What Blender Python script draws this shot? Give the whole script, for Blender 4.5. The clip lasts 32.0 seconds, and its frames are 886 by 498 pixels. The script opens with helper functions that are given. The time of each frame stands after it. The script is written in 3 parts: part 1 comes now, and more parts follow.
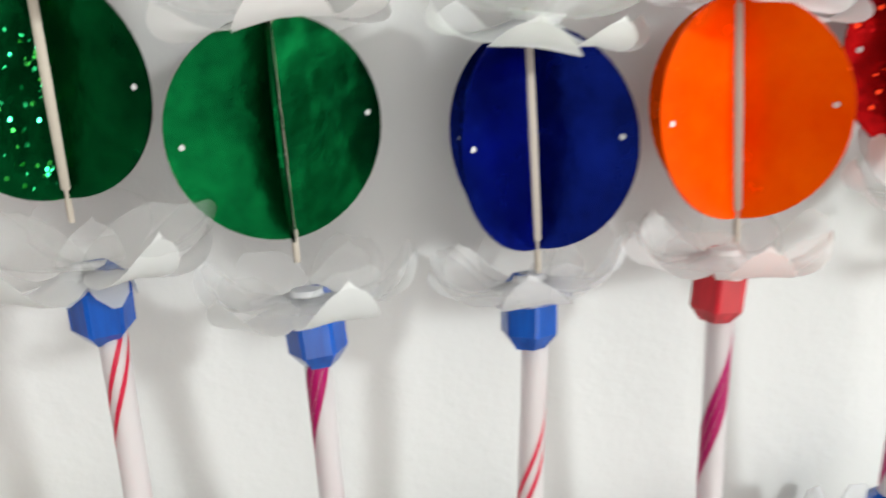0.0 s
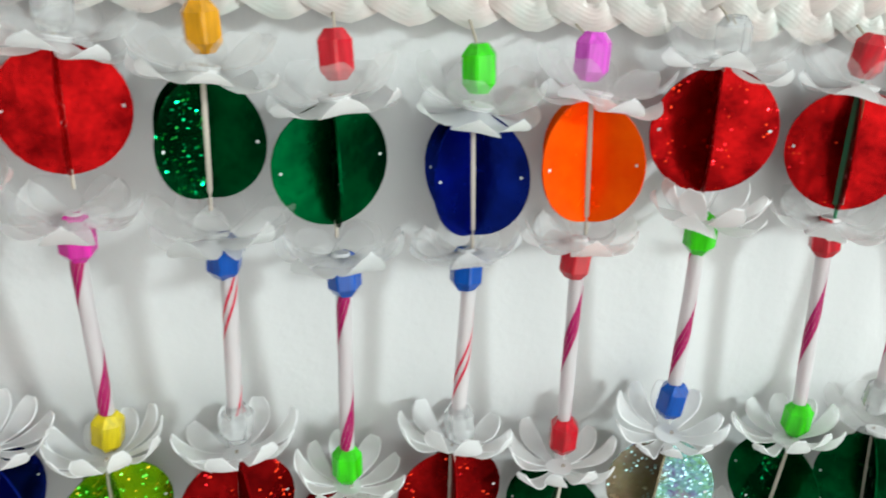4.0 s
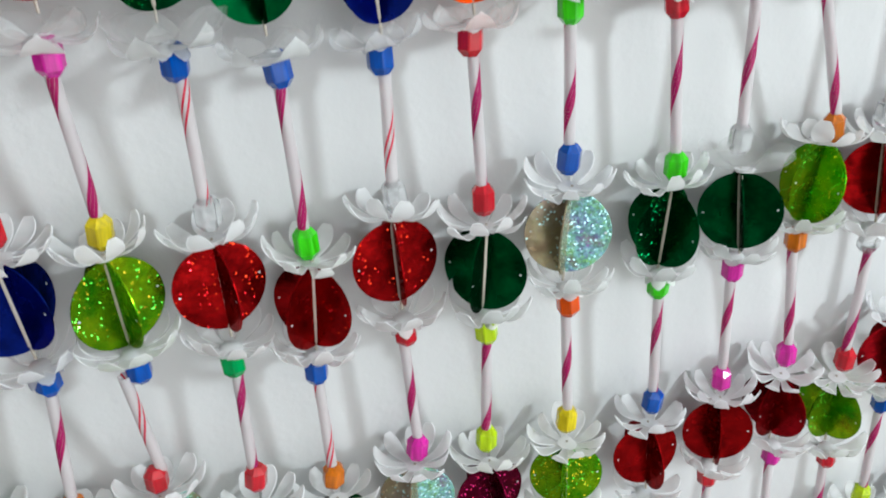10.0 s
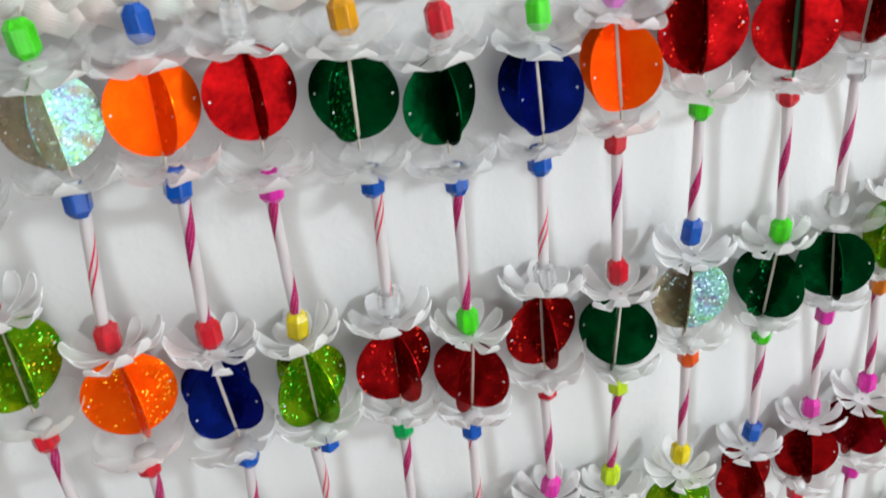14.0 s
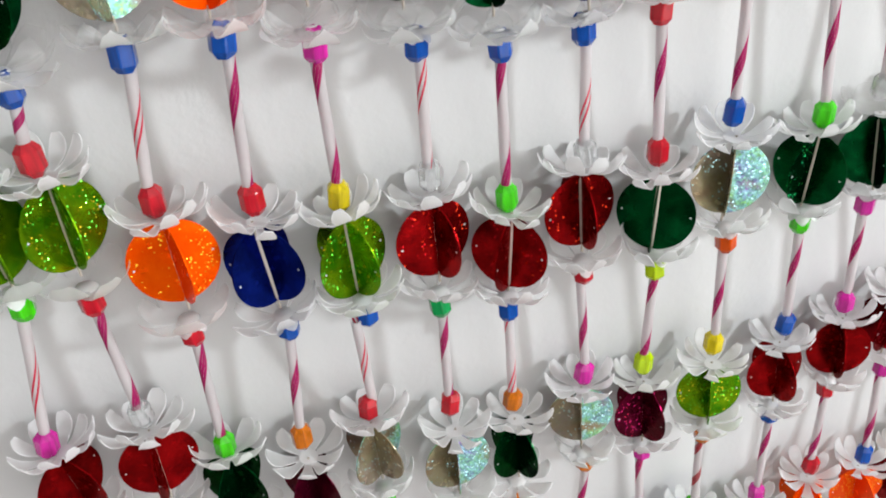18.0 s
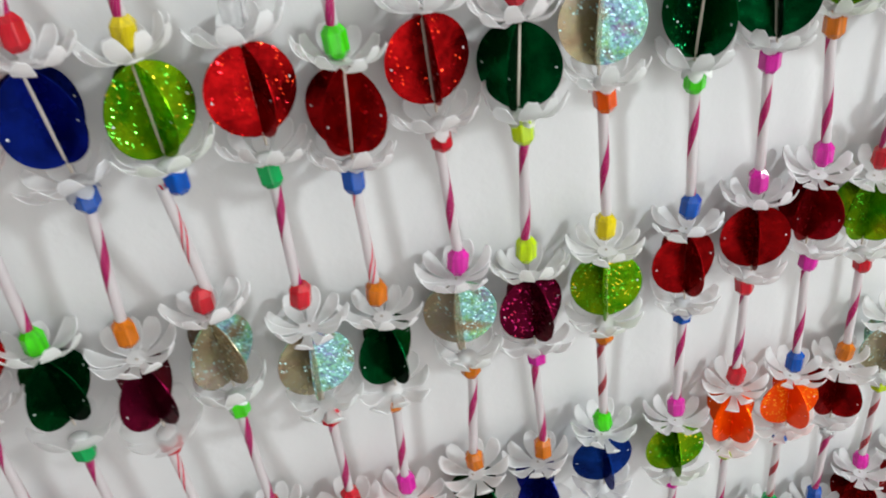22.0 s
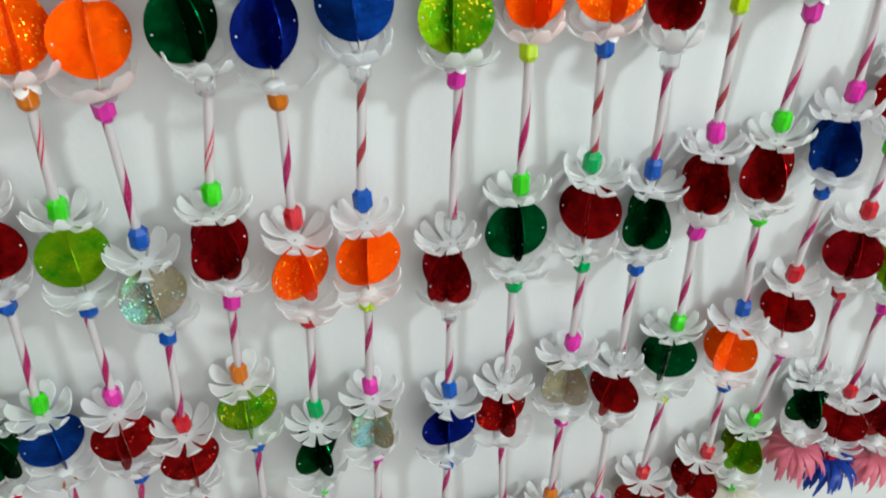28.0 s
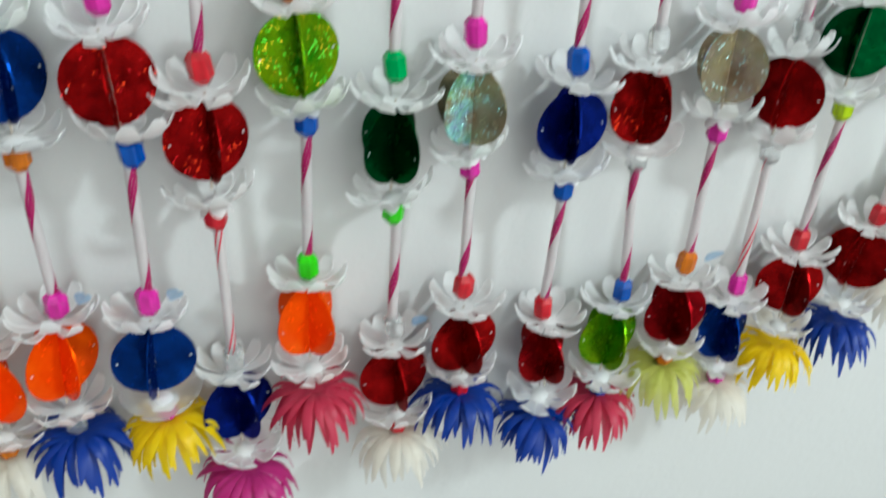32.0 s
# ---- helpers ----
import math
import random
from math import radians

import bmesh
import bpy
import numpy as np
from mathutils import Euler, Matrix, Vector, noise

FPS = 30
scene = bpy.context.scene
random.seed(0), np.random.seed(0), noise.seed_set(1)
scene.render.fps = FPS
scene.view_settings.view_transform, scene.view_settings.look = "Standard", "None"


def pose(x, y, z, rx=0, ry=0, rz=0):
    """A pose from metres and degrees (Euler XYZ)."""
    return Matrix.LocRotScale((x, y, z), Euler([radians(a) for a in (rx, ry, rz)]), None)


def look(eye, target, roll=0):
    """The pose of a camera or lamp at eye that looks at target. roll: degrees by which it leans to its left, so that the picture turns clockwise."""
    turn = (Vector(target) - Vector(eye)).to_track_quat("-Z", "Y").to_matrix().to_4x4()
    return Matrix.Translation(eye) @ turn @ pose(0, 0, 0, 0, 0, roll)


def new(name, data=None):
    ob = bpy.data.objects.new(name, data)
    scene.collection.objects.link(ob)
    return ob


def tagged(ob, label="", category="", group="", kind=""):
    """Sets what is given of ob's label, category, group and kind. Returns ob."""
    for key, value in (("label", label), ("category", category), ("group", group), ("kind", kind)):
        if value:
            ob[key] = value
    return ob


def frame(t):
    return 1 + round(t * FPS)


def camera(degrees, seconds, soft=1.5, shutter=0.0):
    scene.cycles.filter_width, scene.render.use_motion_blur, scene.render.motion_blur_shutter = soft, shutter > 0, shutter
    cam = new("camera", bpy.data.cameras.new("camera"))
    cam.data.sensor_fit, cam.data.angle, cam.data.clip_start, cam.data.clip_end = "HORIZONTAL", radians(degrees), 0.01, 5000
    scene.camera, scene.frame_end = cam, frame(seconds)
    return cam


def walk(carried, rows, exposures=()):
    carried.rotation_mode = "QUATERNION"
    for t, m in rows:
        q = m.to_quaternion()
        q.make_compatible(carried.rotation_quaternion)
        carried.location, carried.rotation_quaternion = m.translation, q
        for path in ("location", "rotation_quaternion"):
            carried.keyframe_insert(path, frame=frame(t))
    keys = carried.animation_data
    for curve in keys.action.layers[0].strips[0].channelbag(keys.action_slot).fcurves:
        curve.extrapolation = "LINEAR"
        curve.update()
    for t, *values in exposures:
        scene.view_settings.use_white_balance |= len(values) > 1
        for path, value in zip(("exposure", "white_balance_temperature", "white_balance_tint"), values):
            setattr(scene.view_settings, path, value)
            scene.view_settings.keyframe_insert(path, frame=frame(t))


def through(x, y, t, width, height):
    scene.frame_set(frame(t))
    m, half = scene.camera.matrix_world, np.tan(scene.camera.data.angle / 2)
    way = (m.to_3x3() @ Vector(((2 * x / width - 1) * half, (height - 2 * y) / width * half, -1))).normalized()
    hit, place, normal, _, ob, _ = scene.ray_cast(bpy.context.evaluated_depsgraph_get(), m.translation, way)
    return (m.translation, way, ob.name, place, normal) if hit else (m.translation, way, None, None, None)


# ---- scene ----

# camera and walk
cam = camera(57.0, 32.0, soft=1.9, shutter=0.5)


def gaze(x, y, z, yaw, pitch, roll):
    """A camera pose from its place and from yaw, pitch and roll in degrees."""
    eye = Vector((x, y, z))
    a, b = radians(yaw), radians(pitch)
    ahead = Vector((-math.sin(a) * math.cos(b), math.cos(a) * math.cos(b), math.sin(b)))
    return look(eye, eye + ahead, roll)


PATH = [
    (0, 0.1862, -0.1532, -0.0100, -6.04, -16.54, -0.19),
    (0.5, 0.1977, -0.1764, -0.0001, -8.03, -16.12, -0.14),
    (1, 0.2116, -0.2003, 0.0080, -7.50, -16.79, -0.40),
    (1.5, 0.2198, -0.2093, 0.0133, -8.02, -16.62, -0.01),
    (2, 0.2105, -0.2134, 0.0446, -9.48, -18.07, 0.34),
    (2.5, 0.2046, -0.2304, 0.0622, -10.09, -21.58, 2.68),
    (3, 0.2036, -0.2492, 0.0403, -11.38, -18.71, 1.75),
    (3.5, 0.1855, -0.2575, 0.0376, -11.10, -19.62, 3.10),
    (5.5, 0.1274, -0.2667, 0.0404, -9.87, -21.82, 3.90),
    (6, 0.1377, -0.3067, 0.0303, -9.17, -21.61, 3.67),
    (6.5, 0.1513, -0.3201, 0.0413, -9.27, -25.13, 2.10),
    (7, 0.1507, -0.3207, 0.0276, -11.58, -25.30, 1.93),
    (7.5, 0.1613, -0.3203, 0.0207, -13.38, -25.27, -0.53),
    (8, 0.1620, -0.3180, 0.0061, -12.77, -25.65, -1.00),
    (8.5, 0.1676, -0.3246, 0.0022, -13.10, -25.48, -1.93),
    (9, 0.1680, -0.3298, -0.0003, -13.19, -25.42, -2.07),
    (9.5, 0.1667, -0.3335, -0.0084, -12.73, -24.65, -1.89),
    (10, 0.1590, -0.3400, 0.0060, -13.96, -25.80, -2.65),
    (10.5, 0.1540, -0.3330, 0.0295, -15.18, -26.81, -4.36),
    (11, 0.1576, -0.3227, 0.0361, -17.42, -28.11, -5.29),
    (11.5, 0.1413, -0.3220, 0.0573, -17.32, -26.63, -6.17),
    (12, 0.1258, -0.3339, 0.0719, -17.37, -26.36, -5.87),
    (12.5, 0.1025, -0.3404, 0.0842, -16.77, -26.36, -5.64),
    (13, 0.0955, -0.3330, 0.0835, -16.85, -26.57, -5.12),
    (13.5, 0.0844, -0.3277, 0.0856, -16.16, -27.14, -4.69),
    (14, 0.0782, -0.3372, 0.0751, -15.10, -27.41, -4.57),
    (14.5, 0.0717, -0.3437, 0.0624, -15.25, -28.92, -3.88),
    (15, 0.0738, -0.3486, 0.0498, -15.12, -29.94, -4.32),
    (15.5, 0.0702, -0.3351, 0.0458, -14.98, -30.62, -4.30),
    (17.5, 0.0592, -0.3352, 0.0389, -13.32, -31.25, -5.06),
    (18, 0.0593, -0.3499, 0.0434, -13.52, -30.89, -4.90),
    (18.5, 0.0594, -0.3408, 0.0402, -12.72, -30.30, -5.60),
    (19, 0.0614, -0.3377, 0.0263, -13.13, -32.00, -6.11),
    (19.5, 0.0619, -0.3380, 0.0234, -12.84, -32.49, -6.97),
    (20, 0.0615, -0.3322, 0.0176, -12.23, -32.49, -7.54),
    (20.5, 0.0553, -0.3532, 0.0095, -14.22, -31.69, -6.77),
    (21, 0.0771, -0.3571, 0.0036, -13.98, -32.22, -7.07),
    (21.5, 0.1052, -0.3723, -0.0151, -14.16, -30.75, -7.13),
    (22, 0.1347, -0.3540, -0.0433, -13.08, -31.77, -6.65),
    (22.5, 0.1583, -0.3518, -0.0653, -12.44, -31.57, -6.12),
    (23, 0.1651, -0.3452, -0.0821, -11.78, -31.56, -5.07),
    (23.5, 0.1751, -0.3529, -0.1060, -10.61, -31.44, -5.13),
    (24, 0.1710, -0.3624, -0.1307, -9.92, -31.52, -3.29),
    (24.5, 0.1693, -0.3678, -0.1703, -8.78, -32.73, -3.85),
    (25, 0.1763, -0.3733, -0.1910, -8.78, -33.28, -3.09),
    (25.5, 0.1880, -0.3834, -0.2008, -9.46, -33.10, -2.12),
    (26, 0.1974, -0.3853, -0.2281, -11.02, -34.06, -0.04),
    (26.5, 0.2215, -0.3932, -0.2537, -12.18, -34.30, 1.06),
    (28.5, 0.2734, -0.4252, -0.3648, -12.22, -33.32, -0.33),
    (29, 0.2778, -0.4222, -0.4066, -13.45, -34.02, -0.27),
    (29.5, 0.2777, -0.4188, -0.4535, -13.42, -33.99, 0.22),
    (30, 0.2727, -0.4017, -0.5042, -12.73, -32.42, 0.67),
    (30.5, 0.2674, -0.3967, -0.5566, -12.68, -32.27, 0.84),
    (31, 0.2464, -0.3755, -0.5923, -13.03, -31.27, 0.92),
    (31.5, 0.2244, -0.3621, -0.5744, -14.32, -30.62, 2.12),
    (32, 0.1828, -0.3699, -0.6153, -16.52, -30.21, 2.35),
]
walk(cam, [(t, gaze(*row)) for t, *row in PATH], [(0.0, -0.16, 6700, 4), (2.0, -0.24, 6570, 2), (3.5, -0.23, 6400, -2), (9.0, -0.38, 6150, 1), (13.0, -0.29, 6300, 4), (19.0, -0.29, 6500, 7), (23.0, -0.41, 6420, 3), (26.0, -0.37, 6320, -2), (29.0, -0.38, 6250, -3), (32.0, -0.26, 6130, -5)])

# light: a key lamp set by the shadows' direction, and an added fill lamp
world = bpy.data.worlds.new("world")
scene.world = world
world.use_nodes = True
world.node_tree.nodes["Background"].inputs[0].default_value = (0.9, 0.95, 1.0, 1)
world.node_tree.nodes["Background"].inputs[1].default_value = 0.05

WALL_Y = 0.028


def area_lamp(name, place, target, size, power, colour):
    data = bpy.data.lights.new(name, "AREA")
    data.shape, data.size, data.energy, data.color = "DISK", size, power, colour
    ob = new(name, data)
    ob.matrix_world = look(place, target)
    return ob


MIDDLE = (0.28, 0.0, -0.42)
area_lamp("key_lamp", (1.75, -1.35, 0.60), MIDDLE, 0.20, 36, (0.93, 0.97, 1.0))
# soft unseen fill hung in mid-air, added to lighten the shade between cups
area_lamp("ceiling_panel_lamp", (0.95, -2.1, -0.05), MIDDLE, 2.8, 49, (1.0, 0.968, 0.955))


# materials
class Nodes:
    """Short hand for a node material."""

    def __init__(self, name):
        self.mat = bpy.data.materials.new(name)
        self.mat.use_nodes = True
        self.tree = self.mat.node_tree
        self.shader = self.tree.nodes["Principled BSDF"]
        self.out = self.tree.nodes["Material Output"]

    def add(self, kind, **values):
        node = self.tree.nodes.new(kind)
        for key, value in values.items():
            if key == "operation":
                node.operation = value
            elif key == "blend_type":
                node.data_type, node.blend_type = "RGBA", value
        return node

    def link(self, a, b):
        self.tree.links.new(a, b)

    def math(self, operation, a, b=None):
        node = self.add("ShaderNodeMath", operation=operation)
        for slot, value in ((0, a), (1, b)):
            if value is None:
                continue
            if isinstance(value, (int, float)):
                node.inputs[slot].default_value = value
            else:
                self.link(value, node.inputs[slot])
        return node.outputs[0]

    def vector(self, operation, a, b):
        node = self.add("ShaderNodeVectorMath", operation=operation)
        for slot, value in ((0, a), (1, b)):
            if isinstance(value, tuple):
                node.inputs[slot].default_value = value
            else:
                self.link(value, node.inputs[slot])
        return node.outputs[0]

    def mix(self, factor, a, b):
        node = self.add("ShaderNodeMix", blend_type="MIX")
        for slot, value in ((0, factor), (6, a), (7, b)):
            if isinstance(value, (int, float, tuple)):
                node.inputs[slot].default_value = value
            else:
                self.link(value, node.inputs[slot])
        return node.outputs[2]

    def noise(self, scale, detail=3.0, coords="Object", rough=0.5):
        at = self.add("ShaderNodeTexCoord")
        node = self.add("ShaderNodeTexNoise")
        node.inputs["Scale"].default_value, node.inputs["Detail"].default_value = scale, detail
        node.inputs["Roughness"].default_value = rough
        self.link(at.outputs[coords], node.inputs["Vector"])
        return node.outputs["Fac"]

    def bump(self, height, strength, distance):
        node = self.add("ShaderNodeBump")
        node.inputs["Strength"].default_value, node.inputs["Distance"].default_value = strength, distance
        self.link(height, node.inputs["Height"])
        return node.outputs[0]

    def set(self, **values):
        for key, value in values.items():
            slot = self.shader.inputs[key.replace("_", " ")]
            if isinstance(value, (int, float, tuple)):
                slot.default_value = value
            else:
                self.link(value, slot)
        return self


def rgb(r, g, b):
    return (r, g, b, 1.0)


def wall_paint(name, colour):
    n = Nodes(name)
    fine, broad = n.noise(160, 4), n.noise(3.0, 3)
    dark = tuple(0.93 * v for v in colour[:3]) + (1.0,)
    n.set(Base_Color=n.mix(n.math("MULTIPLY", broad, 0.7), colour, dark), Roughness=0.62)
    n.set(Normal=n.bump(n.math("ADD", fine, n.math("MULTIPLY", n.noise(45, 2), 0.8)), 0.25, 0.0012))
    return n.mat


def foil(name, colour, deep, glitter=0.0, glint_colours=None, rainbow=0.0, metal=0.8):
    """Coloured foil on card, a little wrinkled, its mottled reflections painted as cloudy tone; some cards are strewn
    with clusters of small tilted flakes, whose glints are painted in a brighter colour.
    """
    n = Nodes(name)
    coords, info = n.add("ShaderNodeTexCoord"), n.add("ShaderNodeObjectInfo")
    apart = n.add("ShaderNodeVectorMath", operation="SCALE")
    apart.inputs[0].default_value = (1.0, 1.0, 1.0)
    n.link(info.outputs["Random"], apart.inputs["Scale"])
    shift = n.vector("ADD", coords.outputs["Object"], apart.outputs[0])

    def field(scale, detail, rough=0.5):
        node = n.add("ShaderNodeTexNoise")
        node.inputs["Scale"].default_value, node.inputs["Detail"].default_value, node.inputs["Roughness"].default_value = scale, detail, rough
        n.link(shift, node.inputs["Vector"])
        return node.outputs["Fac"]

    def steep(value, low, gain):
        node = n.math("MULTIPLY", n.math("SUBTRACT", value, low), gain)
        return n.math("MINIMUM", n.math("MAXIMUM", node, 0.0), 1.0)

    # uneven reflections of the foil, put into its colour as cloudy tones
    mottled_sheen = n.math("ADD", n.math("MULTIPLY", field(85, 3, 0.55), 0.78), n.math("MULTIPLY", field(420, 3, 0.6), 0.22))
    base = n.mix(steep(mottled_sheen, 0.34, 2.8), deep, colour)
    bend = n.bump(n.math("ADD", field(70, 2), n.math("MULTIPLY", field(260, 3), 0.3)), 0.35, 0.0016)
    flat = n.math("ADD", n.math("MULTIPLY", field(200, 2), 0.16), 0.17)
    if glitter:
        cells = n.add("ShaderNodeTexVoronoi")
        cells.inputs["Scale"].default_value = 860 if rainbow else 1050
        n.link(shift, cells.inputs["Vector"])
        pieces = n.add("ShaderNodeSeparateColor")
        n.link(cells.outputs["Color"], pieces.inputs[0])
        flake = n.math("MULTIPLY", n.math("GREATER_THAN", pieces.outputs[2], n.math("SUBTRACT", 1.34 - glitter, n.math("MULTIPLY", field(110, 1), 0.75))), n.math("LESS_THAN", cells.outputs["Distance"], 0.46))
        tilt = n.add("ShaderNodeVectorMath", operation="SCALE")
        n.link(n.vector("SUBTRACT", cells.outputs["Color"], (0.5, 0.5, 0.5)), tilt.inputs[0])
        n.link(n.math("MULTIPLY", flake, 0.7), tilt.inputs["Scale"])
        bend = n.vector("NORMALIZE", n.vector("ADD", bend, tilt.outputs[0]), (0.0, 0.0, 0.0))
        # flakes also take a brighter base colour: part of their glint is painted in
        if rainbow:
            # holographic reflections of the silver foil, fixed as rainbow patches in its colour
            tint = n.add("ShaderNodeCombineColor")
            tint.mode = "HSV"
            n.link(n.math("FRACT", n.math("ADD", n.math("MULTIPLY", field(55, 1), 0.7), n.math("MULTIPLY", pieces.outputs[0], 0.22))), tint.inputs[0])
            tint.inputs[1].default_value = 0.6
            n.link(n.math("ADD", n.math("MULTIPLY", pieces.outputs[1], 0.55), 0.42), tint.inputs[2])
            base = n.mix(n.math("MULTIPLY", steep(field(75, 1), 0.34, 6.0), rainbow), base, tint.outputs[0])
            base = n.mix(n.math("MULTIPLY", flake, 0.85), base, rgb(0.55, 0.94, 0.97))
        else:
            base = n.mix(n.math("MULTIPLY", flake, 0.85), base, n.mix(n.math("GREATER_THAN", pieces.outputs[0], 0.5), glint_colours[0], glint_colours[1]))
    n.set(Base_Color=base, Metallic=metal, Roughness=flat, Normal=bend)
    n.shader.inputs["Specular Tint"].default_value = tuple(min(1.0, 1.3 * v) for v in colour[:3]) + (1.0,)
    return n.mat


def acrylic(name, colour, through=0.3):
    """Moulded see-through plastic with facets."""
    n = Nodes(name)
    at, refraction_streaks = n.add("ShaderNodeTexCoord"), n.add("ShaderNodeTexNoise")
    refraction_streaks.inputs["Scale"].default_value, refraction_streaks.inputs["Detail"].default_value = 420, 2
    n.link(n.vector("MULTIPLY", at.outputs["Object"], (1.0, 1.0, 0.16)), refraction_streaks.inputs["Vector"])
    # bright and dark streaks of light bent inside the bead, painted as tone
    tone = n.math("MULTIPLY", n.math("SUBTRACT", refraction_streaks.outputs["Fac"], 0.35), 3.0)
    deep = tuple((0.6 if through < 0.8 else 0.92) * v for v in colour[:3]) + (1.0,)
    n.set(Base_Color=n.mix(tone, deep, colour), Roughness=0.1, IOR=1.46)
    n.shader.inputs["Transmission Weight"].default_value = through
    return n.mat


def petal_plastic(name, colour, clear=0.2, glow=0.5):
    """Thin milky plastic that lets part of the light through."""
    n = Nodes(name)
    tone = n.noise(90, 3)
    deep = tuple(0.9 * v for v in colour[:3]) + (1.0,)
    paint = n.mix(tone, deep, colour)
    n.set(Base_Color=paint, Roughness=0.42, Normal=n.bump(n.noise(240, 2), 0.15, 0.0005))
    thin, pane = n.add("ShaderNodeBsdfTranslucent"), n.add("ShaderNodeBsdfTransparent")
    n.link(paint, thin.inputs[0])
    one, two = n.add("ShaderNodeMixShader"), n.add("ShaderNodeMixShader")
    one.inputs[0].default_value, two.inputs[0].default_value = glow, clear
    n.link(n.shader.outputs[0], one.inputs[1])
    n.link(thin.outputs[0], one.inputs[2])
    n.link(one.outputs[0], two.inputs[1])
    n.link(pane.outputs[0], two.inputs[2])
    n.link(two.outputs[0], n.out.inputs[0])
    return n.mat


def striped_straw(name, stripes, pitch, colour):
    """White drinking straw plastic with stripes printed in a long spiral; stripes: (start, width) round the tube."""
    n = Nodes(name)
    coords, split = n.add("ShaderNodeTexCoord"), n.add("ShaderNodeSeparateXYZ")
    n.link(coords.outputs["Object"], split.inputs[0])
    info = n.add("ShaderNodeObjectInfo")
    round_ = n.math("DIVIDE", n.math("ARCTAN2", split.outputs[1], split.outputs[0]), 2 * math.pi)
    run = n.math("DIVIDE", split.outputs[2], pitch)
    spiral = n.math("FRACT", n.math("ADD", n.math("SUBTRACT", round_, run), n.math("ADD", info.outputs["Random"], 4.0)))
    mask = None
    for start, width in stripes:
        inside = n.math("MULTIPLY", n.math("GREATER_THAN", spiral, start), n.math("LESS_THAN", spiral, start + width))
        mask = inside if mask is None else n.math("MAXIMUM", mask, inside)
    base = n.mix(mask, rgb(0.84, 0.81, 0.82), colour)
    n.set(Base_Color=base, Roughness=0.3)
    n.shader.inputs["Subsurface Weight"].default_value = 0.15
    n.shader.inputs["Subsurface Radius"].default_value = (0.002, 0.002, 0.002)
    n.set(Normal=n.bump(spiral, 0.15, 0.0008))
    thin, blend = n.add("ShaderNodeBsdfTranslucent"), n.add("ShaderNodeMixShader")
    n.link(base, thin.inputs[0])
    blend.inputs[0].default_value = 0.45
    n.link(n.shader.outputs[0], blend.inputs[1])
    n.link(thin.outputs[0], blend.inputs[2])
    pane, veil = n.add("ShaderNodeBsdfTransparent"), n.add("ShaderNodeMixShader")
    n.link(n.math("MULTIPLY", n.math("SUBTRACT", 1.0, mask), 0.3), veil.inputs[0])
    n.link(blend.outputs[0], veil.inputs[1])
    n.link(pane.outputs[0], veil.inputs[2])
    n.link(veil.outputs[0], n.out.inputs[0])
    return n.mat


WALL = wall_paint("white_wall_paint", rgb(0.64, 0.64, 0.645))
# tones of the unseen surfaces, chosen for bounced light and the foil's reflections
ROOM = wall_paint("room_paint", rgb(0.78, 0.77, 0.765))
CEILING = wall_paint("ceiling_paint", rgb(0.84, 0.84, 0.84))
FLOOR = wall_paint("unseen_floor_paint", rgb(0.35, 0.33, 0.31))
CARD = wall_paint("grey_card_edge", rgb(0.46, 0.40, 0.34))
GREEN_STICK = striped_straw("green_striped_stick", ((0.0, 0.8),), 0.2, rgb(0.06, 0.30, 0.15))
FOILS = {}
for foil_name, foil_colour, foil_deep, foil_glint_colours, foil_metal in (
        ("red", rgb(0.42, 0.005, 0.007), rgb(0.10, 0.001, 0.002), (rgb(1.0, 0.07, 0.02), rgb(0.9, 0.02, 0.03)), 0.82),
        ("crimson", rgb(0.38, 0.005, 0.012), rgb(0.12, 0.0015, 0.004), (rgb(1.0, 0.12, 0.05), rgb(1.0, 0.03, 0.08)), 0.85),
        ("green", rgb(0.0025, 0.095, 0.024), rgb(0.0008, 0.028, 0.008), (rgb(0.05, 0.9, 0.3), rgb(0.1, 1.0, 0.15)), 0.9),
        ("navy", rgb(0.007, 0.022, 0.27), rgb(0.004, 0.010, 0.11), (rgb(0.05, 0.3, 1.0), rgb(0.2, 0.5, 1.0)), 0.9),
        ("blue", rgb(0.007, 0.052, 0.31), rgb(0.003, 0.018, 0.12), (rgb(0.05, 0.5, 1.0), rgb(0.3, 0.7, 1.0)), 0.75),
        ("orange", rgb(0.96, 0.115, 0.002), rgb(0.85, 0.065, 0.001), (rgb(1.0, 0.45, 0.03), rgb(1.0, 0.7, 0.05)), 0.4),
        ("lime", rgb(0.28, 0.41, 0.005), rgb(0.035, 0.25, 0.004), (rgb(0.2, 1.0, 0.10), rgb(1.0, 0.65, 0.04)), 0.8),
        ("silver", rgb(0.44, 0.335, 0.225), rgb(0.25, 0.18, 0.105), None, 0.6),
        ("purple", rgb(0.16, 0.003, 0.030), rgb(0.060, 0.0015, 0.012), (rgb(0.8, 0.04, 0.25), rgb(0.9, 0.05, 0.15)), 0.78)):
    silver = foil_name == "silver"
    FOILS[foil_name, False] = foil(foil_name + "_foil", foil_colour, foil_deep, 0.03 if silver else 0.0, foil_glint_colours, 0.10 if silver else 0.0, foil_metal)
    FOILS[foil_name, True] = foil(foil_name + "_glitter_foil", foil_colour, foil_deep, 0.33 if silver else -0.01 if foil_name in ("red", "crimson") else 0.09, foil_glint_colours, 0.85 if silver else 0.0, foil_metal)
